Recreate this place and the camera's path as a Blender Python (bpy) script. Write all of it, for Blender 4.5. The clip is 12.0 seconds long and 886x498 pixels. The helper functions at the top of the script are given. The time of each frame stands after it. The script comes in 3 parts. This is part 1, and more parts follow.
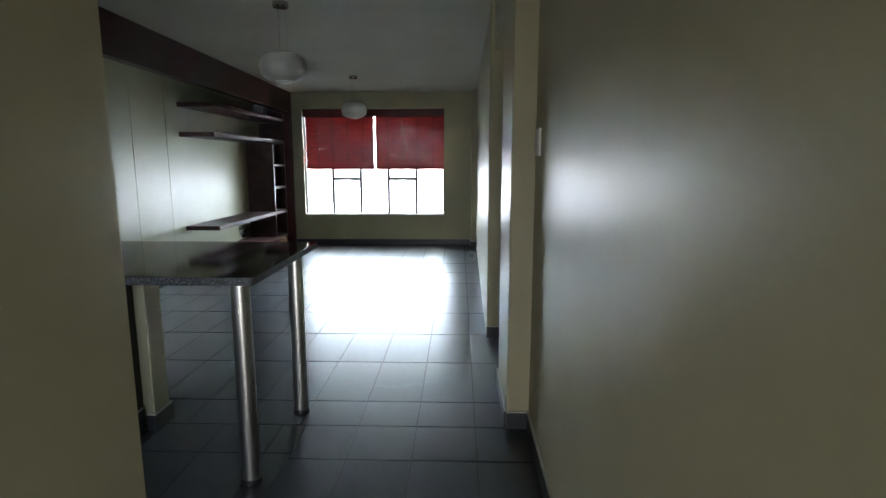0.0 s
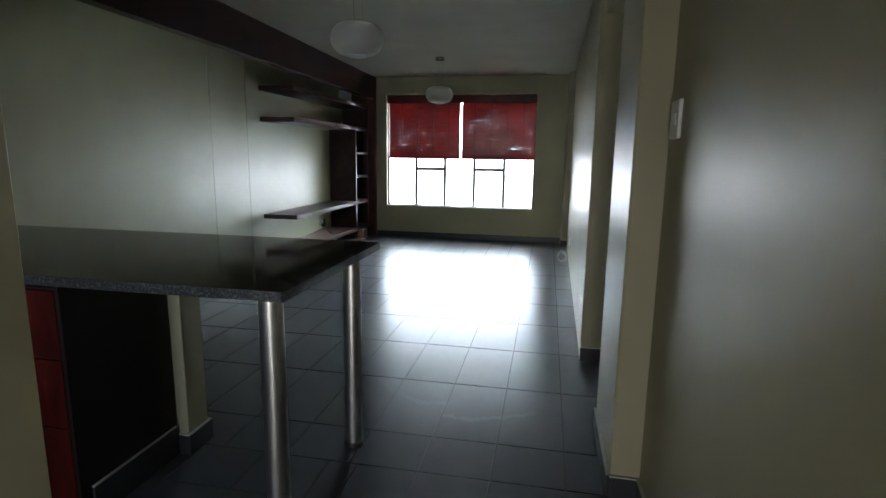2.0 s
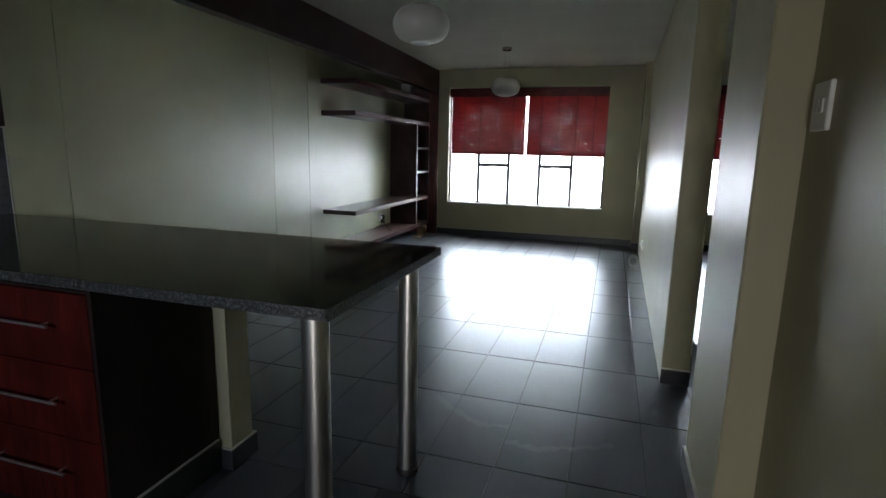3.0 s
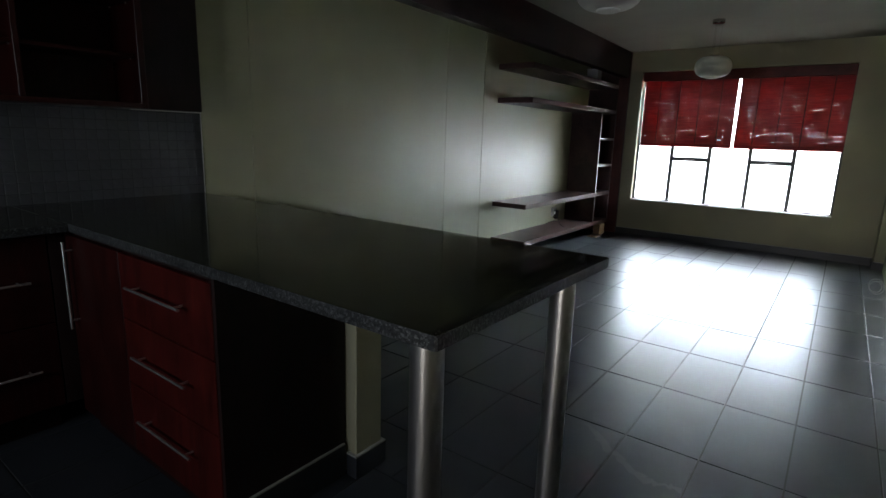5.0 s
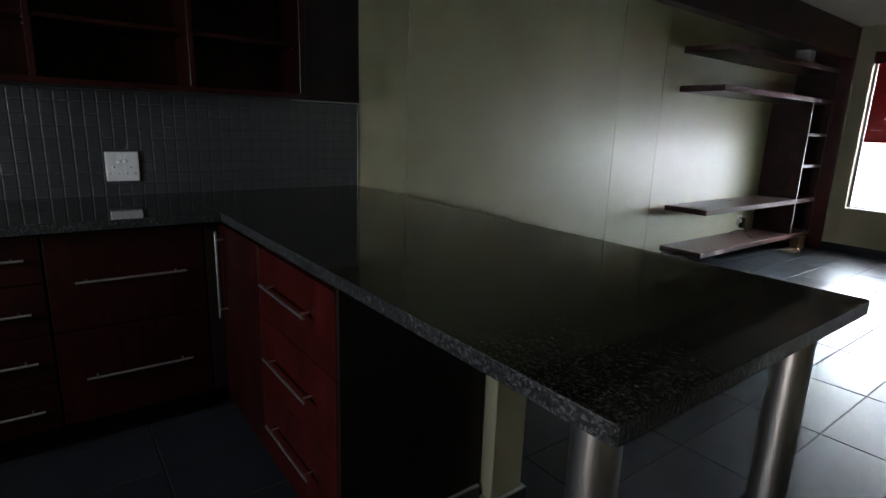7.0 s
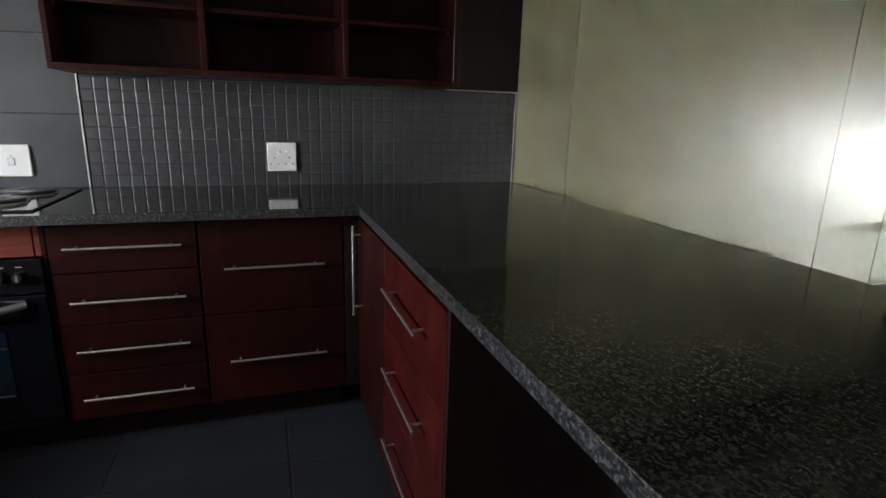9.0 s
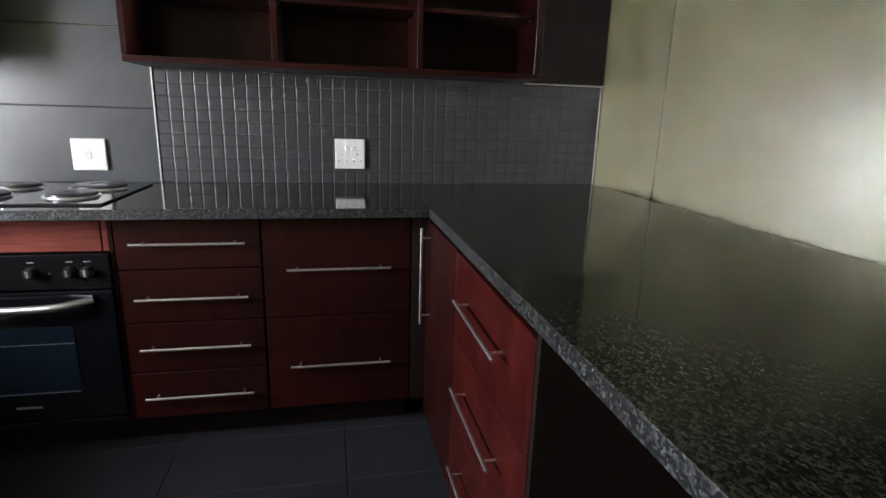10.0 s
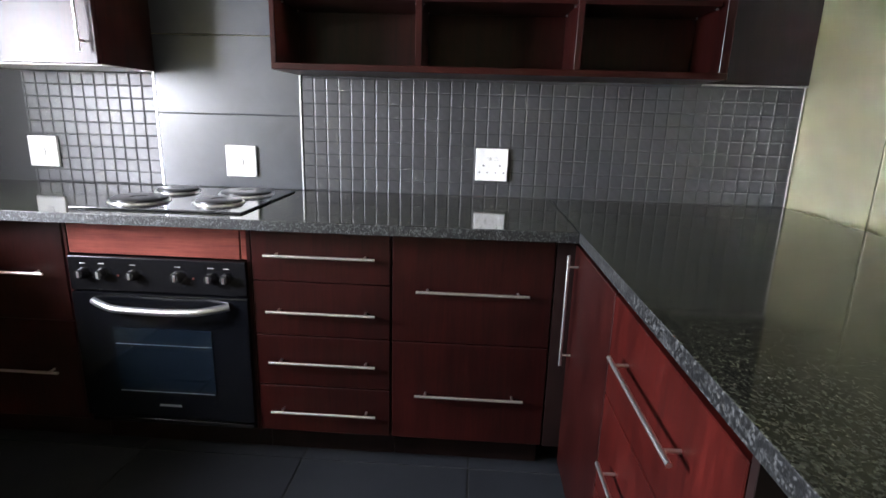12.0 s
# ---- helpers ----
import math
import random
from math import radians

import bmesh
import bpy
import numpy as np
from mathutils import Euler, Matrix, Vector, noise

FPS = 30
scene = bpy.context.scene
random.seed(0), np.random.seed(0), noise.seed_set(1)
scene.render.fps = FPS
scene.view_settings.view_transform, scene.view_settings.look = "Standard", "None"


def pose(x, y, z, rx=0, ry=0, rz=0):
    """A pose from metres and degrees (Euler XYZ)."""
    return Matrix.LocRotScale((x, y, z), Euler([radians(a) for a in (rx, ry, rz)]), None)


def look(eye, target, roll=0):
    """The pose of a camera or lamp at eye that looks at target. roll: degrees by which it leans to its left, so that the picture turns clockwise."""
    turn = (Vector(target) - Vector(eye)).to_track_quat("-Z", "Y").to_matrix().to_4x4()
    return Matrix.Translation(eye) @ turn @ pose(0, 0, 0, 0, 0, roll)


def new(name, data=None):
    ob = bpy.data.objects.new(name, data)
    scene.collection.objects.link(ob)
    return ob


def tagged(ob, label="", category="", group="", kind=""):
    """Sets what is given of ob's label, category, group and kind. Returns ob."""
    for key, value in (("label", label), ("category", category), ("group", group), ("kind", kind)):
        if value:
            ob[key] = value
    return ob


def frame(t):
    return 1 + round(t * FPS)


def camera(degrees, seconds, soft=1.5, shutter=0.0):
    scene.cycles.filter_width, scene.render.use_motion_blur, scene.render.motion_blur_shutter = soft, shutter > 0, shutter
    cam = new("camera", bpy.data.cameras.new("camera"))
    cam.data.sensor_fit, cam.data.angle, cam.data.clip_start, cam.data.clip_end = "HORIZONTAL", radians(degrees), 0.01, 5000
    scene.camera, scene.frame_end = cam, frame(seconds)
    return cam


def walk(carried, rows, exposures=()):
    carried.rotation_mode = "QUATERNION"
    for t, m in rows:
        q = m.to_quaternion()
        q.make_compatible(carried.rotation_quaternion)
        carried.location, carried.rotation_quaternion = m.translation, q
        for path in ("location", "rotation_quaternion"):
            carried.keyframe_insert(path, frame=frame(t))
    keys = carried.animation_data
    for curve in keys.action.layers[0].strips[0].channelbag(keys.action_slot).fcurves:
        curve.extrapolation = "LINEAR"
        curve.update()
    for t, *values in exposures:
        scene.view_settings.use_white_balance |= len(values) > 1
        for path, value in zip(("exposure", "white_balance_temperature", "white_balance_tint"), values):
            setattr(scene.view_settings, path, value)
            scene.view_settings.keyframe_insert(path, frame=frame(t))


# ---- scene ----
cam = camera(79.6, 12.0)
PATH = [
    (0, (3.244, -2.895, 1.331), (3.184, -0.922, 1.012), -0.03),
    (0.5, (3.211, -2.751, 1.341), (3.112, -0.780, 1.015), 0.10),
    (1, (3.212, -2.605, 1.319), (3.045, -0.639, 0.990), 0.18),
    (1.5, (3.199, -2.448, 1.320), (2.936, -0.495, 0.977), 0.60),
    (2, (3.201, -2.323, 1.303), (2.827, -0.390, 0.952), 0.82),
    (2.5, (3.183, -2.186, 1.297), (2.721, -0.274, 0.940), 0.92),
    (3, (3.105, -2.061, 1.298), (2.521, -0.184, 0.928), 1.22),
    (3.2, (3.114, -2.035, 1.308), (2.461, -0.183, 0.931), 1.07),
    (4.8, (3.051, -1.726, 1.280), (1.925, -0.125, 0.869), 1.71),
    (5, (3.031, -1.701, 1.274), (1.869, -0.127, 0.859), 1.77),
    (5.5, (2.971, -1.629, 1.265), (1.708, -0.138, 0.841), 1.88),
    (6, (2.893, -1.557, 1.254), (1.518, -0.171, 0.822), 1.87),
    (6.5, (2.862, -1.518, 1.247), (1.397, -0.228, 0.809), 1.83),
    (7, (2.794, -1.467, 1.249), (1.237, -0.294, 0.803), 1.88),
    (7.2, (2.777, -1.444, 1.240), (1.182, -0.321, 0.798), 1.51),
    (8.8, (2.661, -1.274, 1.246), (0.841, -0.599, 0.767), 1.78),
    (9, (2.606, -1.271, 1.236), (0.770, -0.642, 0.751), 1.65),
    (9.5, (2.498, -1.269, 1.227), (0.627, -0.758, 0.740), 1.75),
    (10, (2.432, -1.261, 1.207), (0.533, -0.859, 0.722), 1.75),
    (10.5, (2.365, -1.257, 1.200), (0.448, -0.953, 0.717), 1.76),
    (11, (2.277, -1.256, 1.212), (0.345, -1.093, 0.723), 1.78),
    (11.5, (2.224, -1.250, 1.215), (0.285, -1.219, 0.726), 1.67),
    (12, (2.197, -1.256, 1.218), (0.259, -1.357, 0.734), 1.64),
]
walk(cam, [(t, look(eye, target, roll)) for t, eye, target, roll in PATH],
     exposures=[(0, 1.95, 6250, 12), (1.5, 1.75, 6300, 12), (3, 1.68, 6350, 15), (5.5, 1.3, 6450, 15), (7.2, 1.9, 6500, 17),
                (8.8, 3.0, 6900, 19), (9.5, 3.45, 6900, 20), (10.5, 3.88, 6850, 21), (12, 4.42, 6650, 22)])

# ---- light ----
world = bpy.data.worlds.new("world")
scene.world = world
world.use_nodes = True
wn = world.node_tree
sky = wn.nodes.new("ShaderNodeTexSky")
sky.sky_type = "NISHITA"
sky.sun_disc = False
sky.sun_elevation, sky.sun_rotation = radians(48), radians(20)
wn.links.new(sky.outputs["Color"], wn.nodes["Background"].inputs["Color"])
wn.nodes["Background"].inputs["Strength"].default_value = 0.05

sun = new("sun", bpy.data.lights.new("sun", "SUN"))
sun.data.energy, sun.data.angle, sun.data.color = 0.5, radians(20), (1.0, 0.97, 0.92)
sun.matrix_world = look((3, 30, 40), (3, 0, 0))


def window_light(name, eye, target, w, h, radiance, color=(0.87, 0.95, 1.0), spread=180):
    """Daylight that comes in through a window's opening, from the sky downwards; also makes the corridor fill."""
    d = bpy.data.lights.new(name, "AREA")
    d.shape, d.size, d.size_y = "RECTANGLE", w, h
    d.energy, d.color = radiance * math.pi * w * h, color
    o = new(name, d)
    d.spread = radians(spread)
    o.matrix_world = look(eye, target)
    return o


window_light("window_light", (1.60, -3.90, 1.40), (1.32, -3.0, 0.92), 0.66, 0.84, 4.5, (0.82, 0.92, 1.0), 142)
# low fill lamp added behind the start, only to brighten the corridor walls
window_light("corridor_fill_light", (3.05, -4.72, 0.5), (3.05, -2.7, 0.1), 0.8, 0.9, 2.0, (1.0, 0.97, 0.90), 120)

# ---- materials ----


def material(name, base, rough=0.5, metal=0.0, spec=0.5, coat=0.0):
    m = bpy.data.materials.new(name)
    m.use_nodes = True
    b = m.node_tree.nodes["Principled BSDF"]
    b.inputs["Base Color"].default_value = (*base, 1)
    b.inputs["Roughness"].default_value = rough
    b.inputs["Metallic"].default_value = metal
    b.inputs["Specular IOR Level"].default_value = spec
    b.inputs["Coat Weight"].default_value = coat
    return m


def node(m, kind, **values):
    n = m.node_tree.nodes.new(kind)
    for k, v in values.items():
        n.inputs[k.replace("_", " ")].default_value = v
    return n


def bsdf(m):
    return m.node_tree.nodes["Principled BSDF"]


def coords(m, scale=(1, 1, 1), turn=(0, 0, 0)):
    tc, mp = node(m, "ShaderNodeTexCoord"), node(m, "ShaderNodeMapping")
    mp.inputs["Scale"].default_value = scale
    mp.inputs["Rotation"].default_value = turn
    m.node_tree.links.new(tc.outputs["Object"], mp.inputs["Vector"])
    return mp.outputs["Vector"]


def noise_at(m, vec, scale, detail=4.0, rough=0.55, distort=0.0):
    n = node(m, "ShaderNodeTexNoise", Scale=scale, Detail=detail, Roughness=rough, Distortion=distort)
    m.node_tree.links.new(vec, n.inputs["Vector"])
    return n.outputs["Fac"]


def ramp(m, fac, stops):
    r = node(m, "ShaderNodeValToRGB")
    els = r.color_ramp.elements
    while len(els) < len(stops):
        els.new(0.5)
    for e, (p, c) in zip(els, stops):
        e.position = p
        e.color = (*c, 1) if len(c) == 3 else c
    m.node_tree.links.new(fac, r.inputs["Fac"])
    return r.outputs["Color"]


def mixed(m, a, b, fac, how="MIX"):
    x = node(m, "ShaderNodeMix")
    x.data_type, x.blend_type = "RGBA", how
    li = m.node_tree.links
    for sock, v in ((x.inputs[6], a), (x.inputs[7], b), (x.inputs[0], fac)):
        if isinstance(v, (int, float, tuple)):
            sock.default_value = v if isinstance(v, (int, float)) else (*v, 1)
        else:
            li.new(v, sock)
    return x.outputs[2]


def to(m, out, name):
    m.node_tree.links.new(out, bsdf(m).inputs[name])


def maprange(m, fac, a, b, lo=0.0, hi=1.0):
    r = node(m, "ShaderNodeMapRange", From_Min=lo, From_Max=hi, To_Min=a, To_Max=b)
    m.node_tree.links.new(fac, r.inputs["Value"])
    return r.outputs["Result"]


def bump(m, height, strength, distance):
    b = node(m, "ShaderNodeBump", Strength=strength, Distance=distance)
    m.node_tree.links.new(height, b.inputs["Height"])
    to(m, b.outputs["Normal"], "Normal")


def tint_random(m, color, amount):
    """Varies a colour's brightness a little from object to object."""
    oi = node(m, "ShaderNodeObjectInfo")
    return mixed(m, color, ramp(m, oi.outputs["Random"], [(0, (1 - amount,) * 3), (1, (1 + amount,) * 3)]), 1.0, "MULTIPLY")


def paint(name, c, rough=0.38, spec=0.5):
    m = material(name, c, rough, spec=spec)
    v = coords(m)
    big, fine = noise_at(m, v, 1.3, 3), noise_at(m, v, 16, 9, 0.68)
    to(m, ramp(m, big, [(0.3, tuple(k * 0.93 for k in c)), (0.7, tuple(min(1, k * 1.04) for k in c))]), "Base Color")
    to(m, maprange(m, noise_at(m, v, 4, 4), rough - 0.05, rough + 0.06), "Roughness")
    bump(m, fine, 0.22, 0.0022)
    return m


WALL = paint("cream_satin_paint", (0.39, 0.365, 0.245), 0.40, 0.22)
PANEL = paint("painted_panel", (0.33, 0.325, 0.193), 0.43, 0.95)
CEILING = paint("ceiling_paint", (0.36, 0.335, 0.28), 0.8, 0.2)
WHITE = material("white_plastic", (0.82, 0.82, 0.80), 0.3)
SWITCH = material("off_white_switch", (0.72, 0.72, 0.69), 0.3)
BLACK = material("black_plastic", (0.012, 0.012, 0.013), 0.3)
KNOB = material("glossy_black_knob", (0.02, 0.02, 0.021), 0.16, spec=0.9)
CABLE = material("white_cable", (0.5, 0.5, 0.47), 0.5)
GROUT = material("floor_grout", (0.062, 0.061, 0.058), 0.9, spec=0.2)
WGROUT = material("mosaic_grout", (0.036, 0.037, 0.039), 0.8)
SKIRT_TOP = material("skirting_bead", (0.42, 0.41, 0.37), 0.5)


def steel(name, c, rough, axis):
    m = material(name, c, rough, 1.0)
    v = coords(m, axis)
    n = noise_at(m, v, 30, 3)
    to(m, maprange(m, n, rough - 0.07, rough + 0.12), "Roughness")
    bump(m, n, 0.05, 0.001)
    return m


STEEL = steel("brushed_steel", (0.56, 0.55, 0.53), 0.3, (40, 40, 0.6))
CHROME = steel("satin_chrome", (0.95, 0.95, 0.93), 0.30, (4, 4, 4))
ALU = steel("aluminium_trim", (0.7, 0.71, 0.72), 0.35, (2, 2, 2))
POLISHED = material("polished_dark_chrome", (0.42, 0.41, 0.40), 0.12, 1.0)
FRAME = material("painted_steel_window_frame", (0.16, 0.155, 0.15), 0.5)

TILE = material("charcoal_porcelain_tile", (0.03, 0.032, 0.036), 0.35, spec=0.42)
v = coords(TILE)
cloud = noise_at(TILE, v, 3.5, 5, 0.6)
grain = noise_at(TILE, v, 90, 4)
c = ramp(TILE, cloud, [(0.25, (0.018, 0.020, 0.024)), (0.75, (0.032, 0.035, 0.040))])
to(TILE, tint_random(TILE, c, 0.1), "Base Color")
to(TILE, maprange(TILE, noise_at(TILE, v, 6, 5), 0.30, 0.36), "Roughness")
bump(TILE, grain, 0.04, 0.0008)

SKIRT = material("dark_tile_skirting", (0.03, 0.032, 0.036), 0.35)

MOSAIC = material("grey_mosaic_tile", (0.05, 0.052, 0.055), 0.42, spec=0.8)
v = coords(MOSAIC)
c = ramp(MOSAIC, noise_at(MOSAIC, v, 25, 4), [(0.3, (0.026, 0.027, 0.029)), (0.7, (0.040, 0.042, 0.045))])
to(MOSAIC, tint_random(MOSAIC, c, 0.14), "Base Color")
bump(MOSAIC, noise_at(MOSAIC, v, 70, 3), 0.15, 0.002)

SLAB = material("slate_grey_wall_slab", (0.055, 0.058, 0.064), 0.34, spec=0.8)
v = coords(SLAB)
to(SLAB, ramp(SLAB, noise_at(SLAB, v, 6, 6, 0.6, 0.6), [(0.3, (0.034, 0.038, 0.045)), (0.7, (0.052, 0.057, 0.066))]), "Base Color")
bump(SLAB, noise_at(SLAB, v, 45, 4), 0.12, 0.002)



def granite(name, rough, stops, size):
    """Black granite with uneven grey-green flakes."""
    m = material(name, (0.012, 0.013, 0.012), rough, spec=0.5)
    v = coords(m, (1, 1.25, 1), (0.3, 0.2, 0.6))
    warp = node(m, "ShaderNodeMix", Factor=0.012)
    warp.data_type = "VECTOR"
    jitter = node(m, "ShaderNodeTexNoise", Scale=90.0, Detail=2.0)
    m.node_tree.links.new(v, jitter.inputs["Vector"])
    m.node_tree.links.new(v, warp.inputs[4])
    m.node_tree.links.new(jitter.outputs["Color"], warp.inputs[5])
    cell = node(m, "ShaderNodeTexVoronoi", Scale=size)
    m.node_tree.links.new(warp.outputs[1], cell.inputs["Vector"])
    grey = node(m, "ShaderNodeRGBToBW")
    m.node_tree.links.new(cell.outputs["Color"], grey.inputs["Color"])
    flakes = ramp(m, grey.outputs["Val"], stops)
    fine = ramp(m, noise_at(m, v, 260, 3), [(0.4, (0.65, 0.65, 0.65)), (0.65, (1.3, 1.3, 1.3))])
    to(m, mixed(m, flakes, fine, 1.0, "MULTIPLY"), "Base Color")
    return m, v


GRANITE, v = granite("black_speckled_granite", 0.07, [(0.25, (0.013, 0.014, 0.012)), (0.55, (0.038, 0.040, 0.030)), (0.85, (0.072, 0.076, 0.056))], 200.0)
to(GRANITE, maprange(GRANITE, noise_at(GRANITE, v, 5, 3), 0.05, 0.1), "Roughness")
EDGE, v = granite("rough_granite_edge", 0.45, [(0.46, (0.006, 0.007, 0.007)), (0.60, (0.020, 0.022, 0.022)), (0.84, (0.09, 0.094, 0.094))], 230.0)
bump(EDGE, noise_at(EDGE, v, 90, 4), 0.6, 0.004)


def wood(name, dark, light, along, rough=0.3):
    """Stained mahogany, its grain running along one axis."""
    m = material(name, dark, rough, spec=0.28)
    sc = {"x": (0.6, 9, 9), "y": (9, 0.6, 9), "z": (9, 9, 0.6)}[along]
    v = coords(m, sc)
    fig = noise_at(m, v, 2.2, 6, 0.6, 1.2)
    fine = noise_at(m, v, 14, 5, 0.65)
    c = mixed(m, ramp(m, fig, [(0.3, dark), (0.7, light)]), ramp(m, fine, [(0.3, tuple(k * 0.7 for k in dark)), (0.7, light)]), 0.4)
    worn = ramp(m, noise_at(m, coords(m), 5, 4, 0.6), [(0.35, (0.72, 0.72, 0.72)), (0.68, (1.2, 1.2, 1.2))])
    c = mixed(m, c, worn, 1.0, "MULTIPLY")
    to(m, tint_random(m, c, 0.1), "Base Color")
    to(m, maprange(m, fine, rough - 0.015, rough + 0.1), "Roughness")
    bump(m, fine, 0.08, 0.001)
    return m


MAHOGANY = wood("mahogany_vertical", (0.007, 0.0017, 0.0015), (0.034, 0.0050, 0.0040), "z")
MAHOGANY_Y = wood("mahogany_lengthwise", (0.007, 0.0017, 0.0015), (0.034, 0.0050, 0.0040), "y")
MAHOGANY_X = wood("mahogany_crosswise", (0.075, 0.012, 0.009), (0.15, 0.026, 0.017), "x")
FASCIA = wood("lighter_mahogany", (0.11, 0.022, 0.017), (0.30, 0.078, 0.058), "y")
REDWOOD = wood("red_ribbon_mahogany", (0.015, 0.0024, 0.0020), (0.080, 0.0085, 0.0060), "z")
DARKWOOD = wood("dark_stained_wood", (0.009, 0.0045, 0.004), (0.020, 0.009, 0.008), "z", 0.4)
SHELFWOOD = wood("walnut_shelf_wood", (0.040, 0.019, 0.016), (0.078, 0.036, 0.029), "y", 0.34)
EDGEWOOD = wood("varnished_shelf_edge", (0.040, 0.019, 0.016), (0.078, 0.036, 0.029), "y", 0.3)
bsdf(EDGEWOOD).inputs["Coat Weight"].default_value = 1.0
bsdf(EDGEWOOD).inputs["Coat Roughness"].default_value = 0.5
bsdf(EDGEWOOD).inputs["Coat IOR"].default_value = 2.0
GLOSSRED = wood("glossy_mahogany", (0.05, 0.008, 0.006), (0.11, 0.018, 0.012), "z", 0.3)
bsdf(GLOSSRED).inputs["Coat Weight"].default_value = 0.6
bsdf(GLOSSRED).inputs["Coat Roughness"].default_value = 0.3
PLINTHWOOD = wood("pale_offcut_wood", (0.28, 0.17, 0.09), (0.40, 0.27, 0.16), "y", 0.6)

OPAL = material("opal_glass", (0.6, 0.595, 0.57), 0.4)
glow = node(OPAL, "ShaderNodeBsdfTranslucent", Color=(0.92, 0.9, 0.84, 1))
mx = node(OPAL, "ShaderNodeMixShader", Fac=0.5)
OPAL.node_tree.links.new(bsdf(OPAL).outputs[0], mx.inputs[1])
OPAL.node_tree.links.new(glow.outputs[0], mx.inputs[2])
OPAL.node_tree.links.new(mx.outputs[0], OPAL.node_tree.nodes["Material Output"].inputs["Surface"])

GLASS = material("window_glass", (1, 1, 1), 0.02)
bsdf(GLASS).inputs["Transmission Weight"].default_value = 1.0
OVENGLASS = material("oven_glass", (0.004, 0.0045, 0.006), 0.09, spec=0.25)
ENAMEL = material("black_enamel", (0.006, 0.006, 0.007), 0.2, spec=0.25)
OVENPANE = material("oven_window", (0.006, 0.011, 0.018), 0.06, spec=0.45)
PLATE = material("hotplate_iron", (0.07, 0.07, 0.072), 0.3, 0.6)
HOB = material("hob_enamel", (0.022, 0.022, 0.024), 0.12, spec=0.7)
SLAT = material("red_bamboo_slat", (0.30, 0.015, 0.015), 0.5)
v = coords(SLAT, (2, 20, 30))
sc = ramp(SLAT, noise_at(SLAT, v, 3, 4), [(0.3, (0.20, 0.009, 0.011)), (0.7, (0.36, 0.022, 0.020))])
to(SLAT, sc, "Base Color")
tr = node(SLAT, "ShaderNodeBsdfTranslucent")
SLAT.node_tree.links.new(sc, tr.inputs["Color"])
mx = node(SLAT, "ShaderNodeMixShader", Fac=0.24)
SLAT.node_tree.links.new(bsdf(SLAT).outputs[0], mx.inputs[1])
SLAT.node_tree.links.new(tr.outputs[0], mx.inputs[2])
SLAT.node_tree.links.new(mx.outputs[0], SLAT.node_tree.nodes["Material Output"].inputs["Surface"])
CORD = material("dark_red_cord", (0.11, 0.012, 0.012), 0.7)
STAIN = material("dried_water_mark", (0.05, 0.053, 0.057), 0.46, spec=0.5)


def glowing(name, color, strength):
    m = bpy.data.materials.new(name)
    m.use_nodes = True
    em = node(m, "ShaderNodeEmission", Color=(*color, 1), Strength=strength)
    m.node_tree.links.new(em.outputs[0], m.node_tree.nodes["Material Output"].inputs["Surface"])
    return m


OVERCAST = glowing("overcast_sky", (0.77, 0.915, 1.0), 12.5)
HAZE = glowing("pale_distance", (0.86, 0.95, 1.0), 5.0)

# ---- building helpers ----


def box(bm, x0, x1, y0, y1, z0, z1, bevel=0.0, seg=1):
    """Adds a box, with its edges rounded by bevel."""
    r = bmesh.ops.create_cube(bm, size=1.0)
    vs = r["verts"]
    bmesh.ops.scale(bm, vec=(x1 - x0, y1 - y0, z1 - z0), verts=vs)
    bmesh.ops.translate(bm, vec=((x0 + x1) / 2, (y0 + y1) / 2, (z0 + z1) / 2), verts=vs)
    if bevel:
        es = list({e for q in vs for e in q.link_edges})
        bmesh.ops.bevel(bm, geom=es, offset=bevel, segments=seg, affect="EDGES", profile=0.5)
    return bm


def boxm(*a, **k):
    return box(bmesh.new(), *a, **k)


def rod(bm, a, b, r, n=16, r2=None):
    """A round bar from a to b."""
    a, b = Vector(a), Vector(b)
    d = b - a
    m = Matrix.Translation((a + b) / 2) @ d.to_track_quat("Z", "Y").to_matrix().to_4x4()
    bmesh.ops.create_cone(bm, cap_ends=True, segments=n, radius1=r, radius2=r if r2 is None else r2, depth=d.length, matrix=m)
    return bm


def lathe(bm, centre, profile, n=40, axis="z"):
    """A turned shape from (radius, height) pairs."""
    rings = []
    for r, h in profile:
        ring = []
        for i in range(n):
            a = 2 * math.pi * i / n
            p = (r * math.cos(a), r * math.sin(a), h)
            if axis == "x":
                p = (h, r * math.cos(a), r * math.sin(a))
            ring.append(bm.verts.new(Vector(centre) + Vector(p)))
        rings.append(ring)
    for p, q in zip(rings, rings[1:]):
        for i in range(n):
            bm.faces.new((p[i], p[(i + 1) % n], q[(i + 1) % n], q[i]))
    for ring in (rings[0], rings[-1]):
        bm.faces.new(ring)
    bmesh.ops.recalc_face_normals(bm, faces=bm.faces)
    return bm


def tube(bm, pts, r, n=14):
    """A round bar bent along points."""
    rings = []
    for i, p in enumerate(pts):
        d = (pts[min(i + 1, len(pts) - 1)] - pts[max(i - 1, 0)]).normalized()
        q = d.to_track_quat("Z", "Y")
        rings.append([bm.verts.new(p + q @ Vector((r * math.cos(2 * math.pi * k / n), r * math.sin(2 * math.pi * k / n), 0))) for k in range(n)])
    for a, b in zip(rings, rings[1:]):
        for k in range(n):
            bm.faces.new((a[k], a[(k + 1) % n], b[(k + 1) % n], b[k]))
    bm.faces.new(rings[0])
    bm.faces.new(rings[-1])
    bmesh.ops.recalc_face_normals(bm, faces=bm.faces)
    return bm


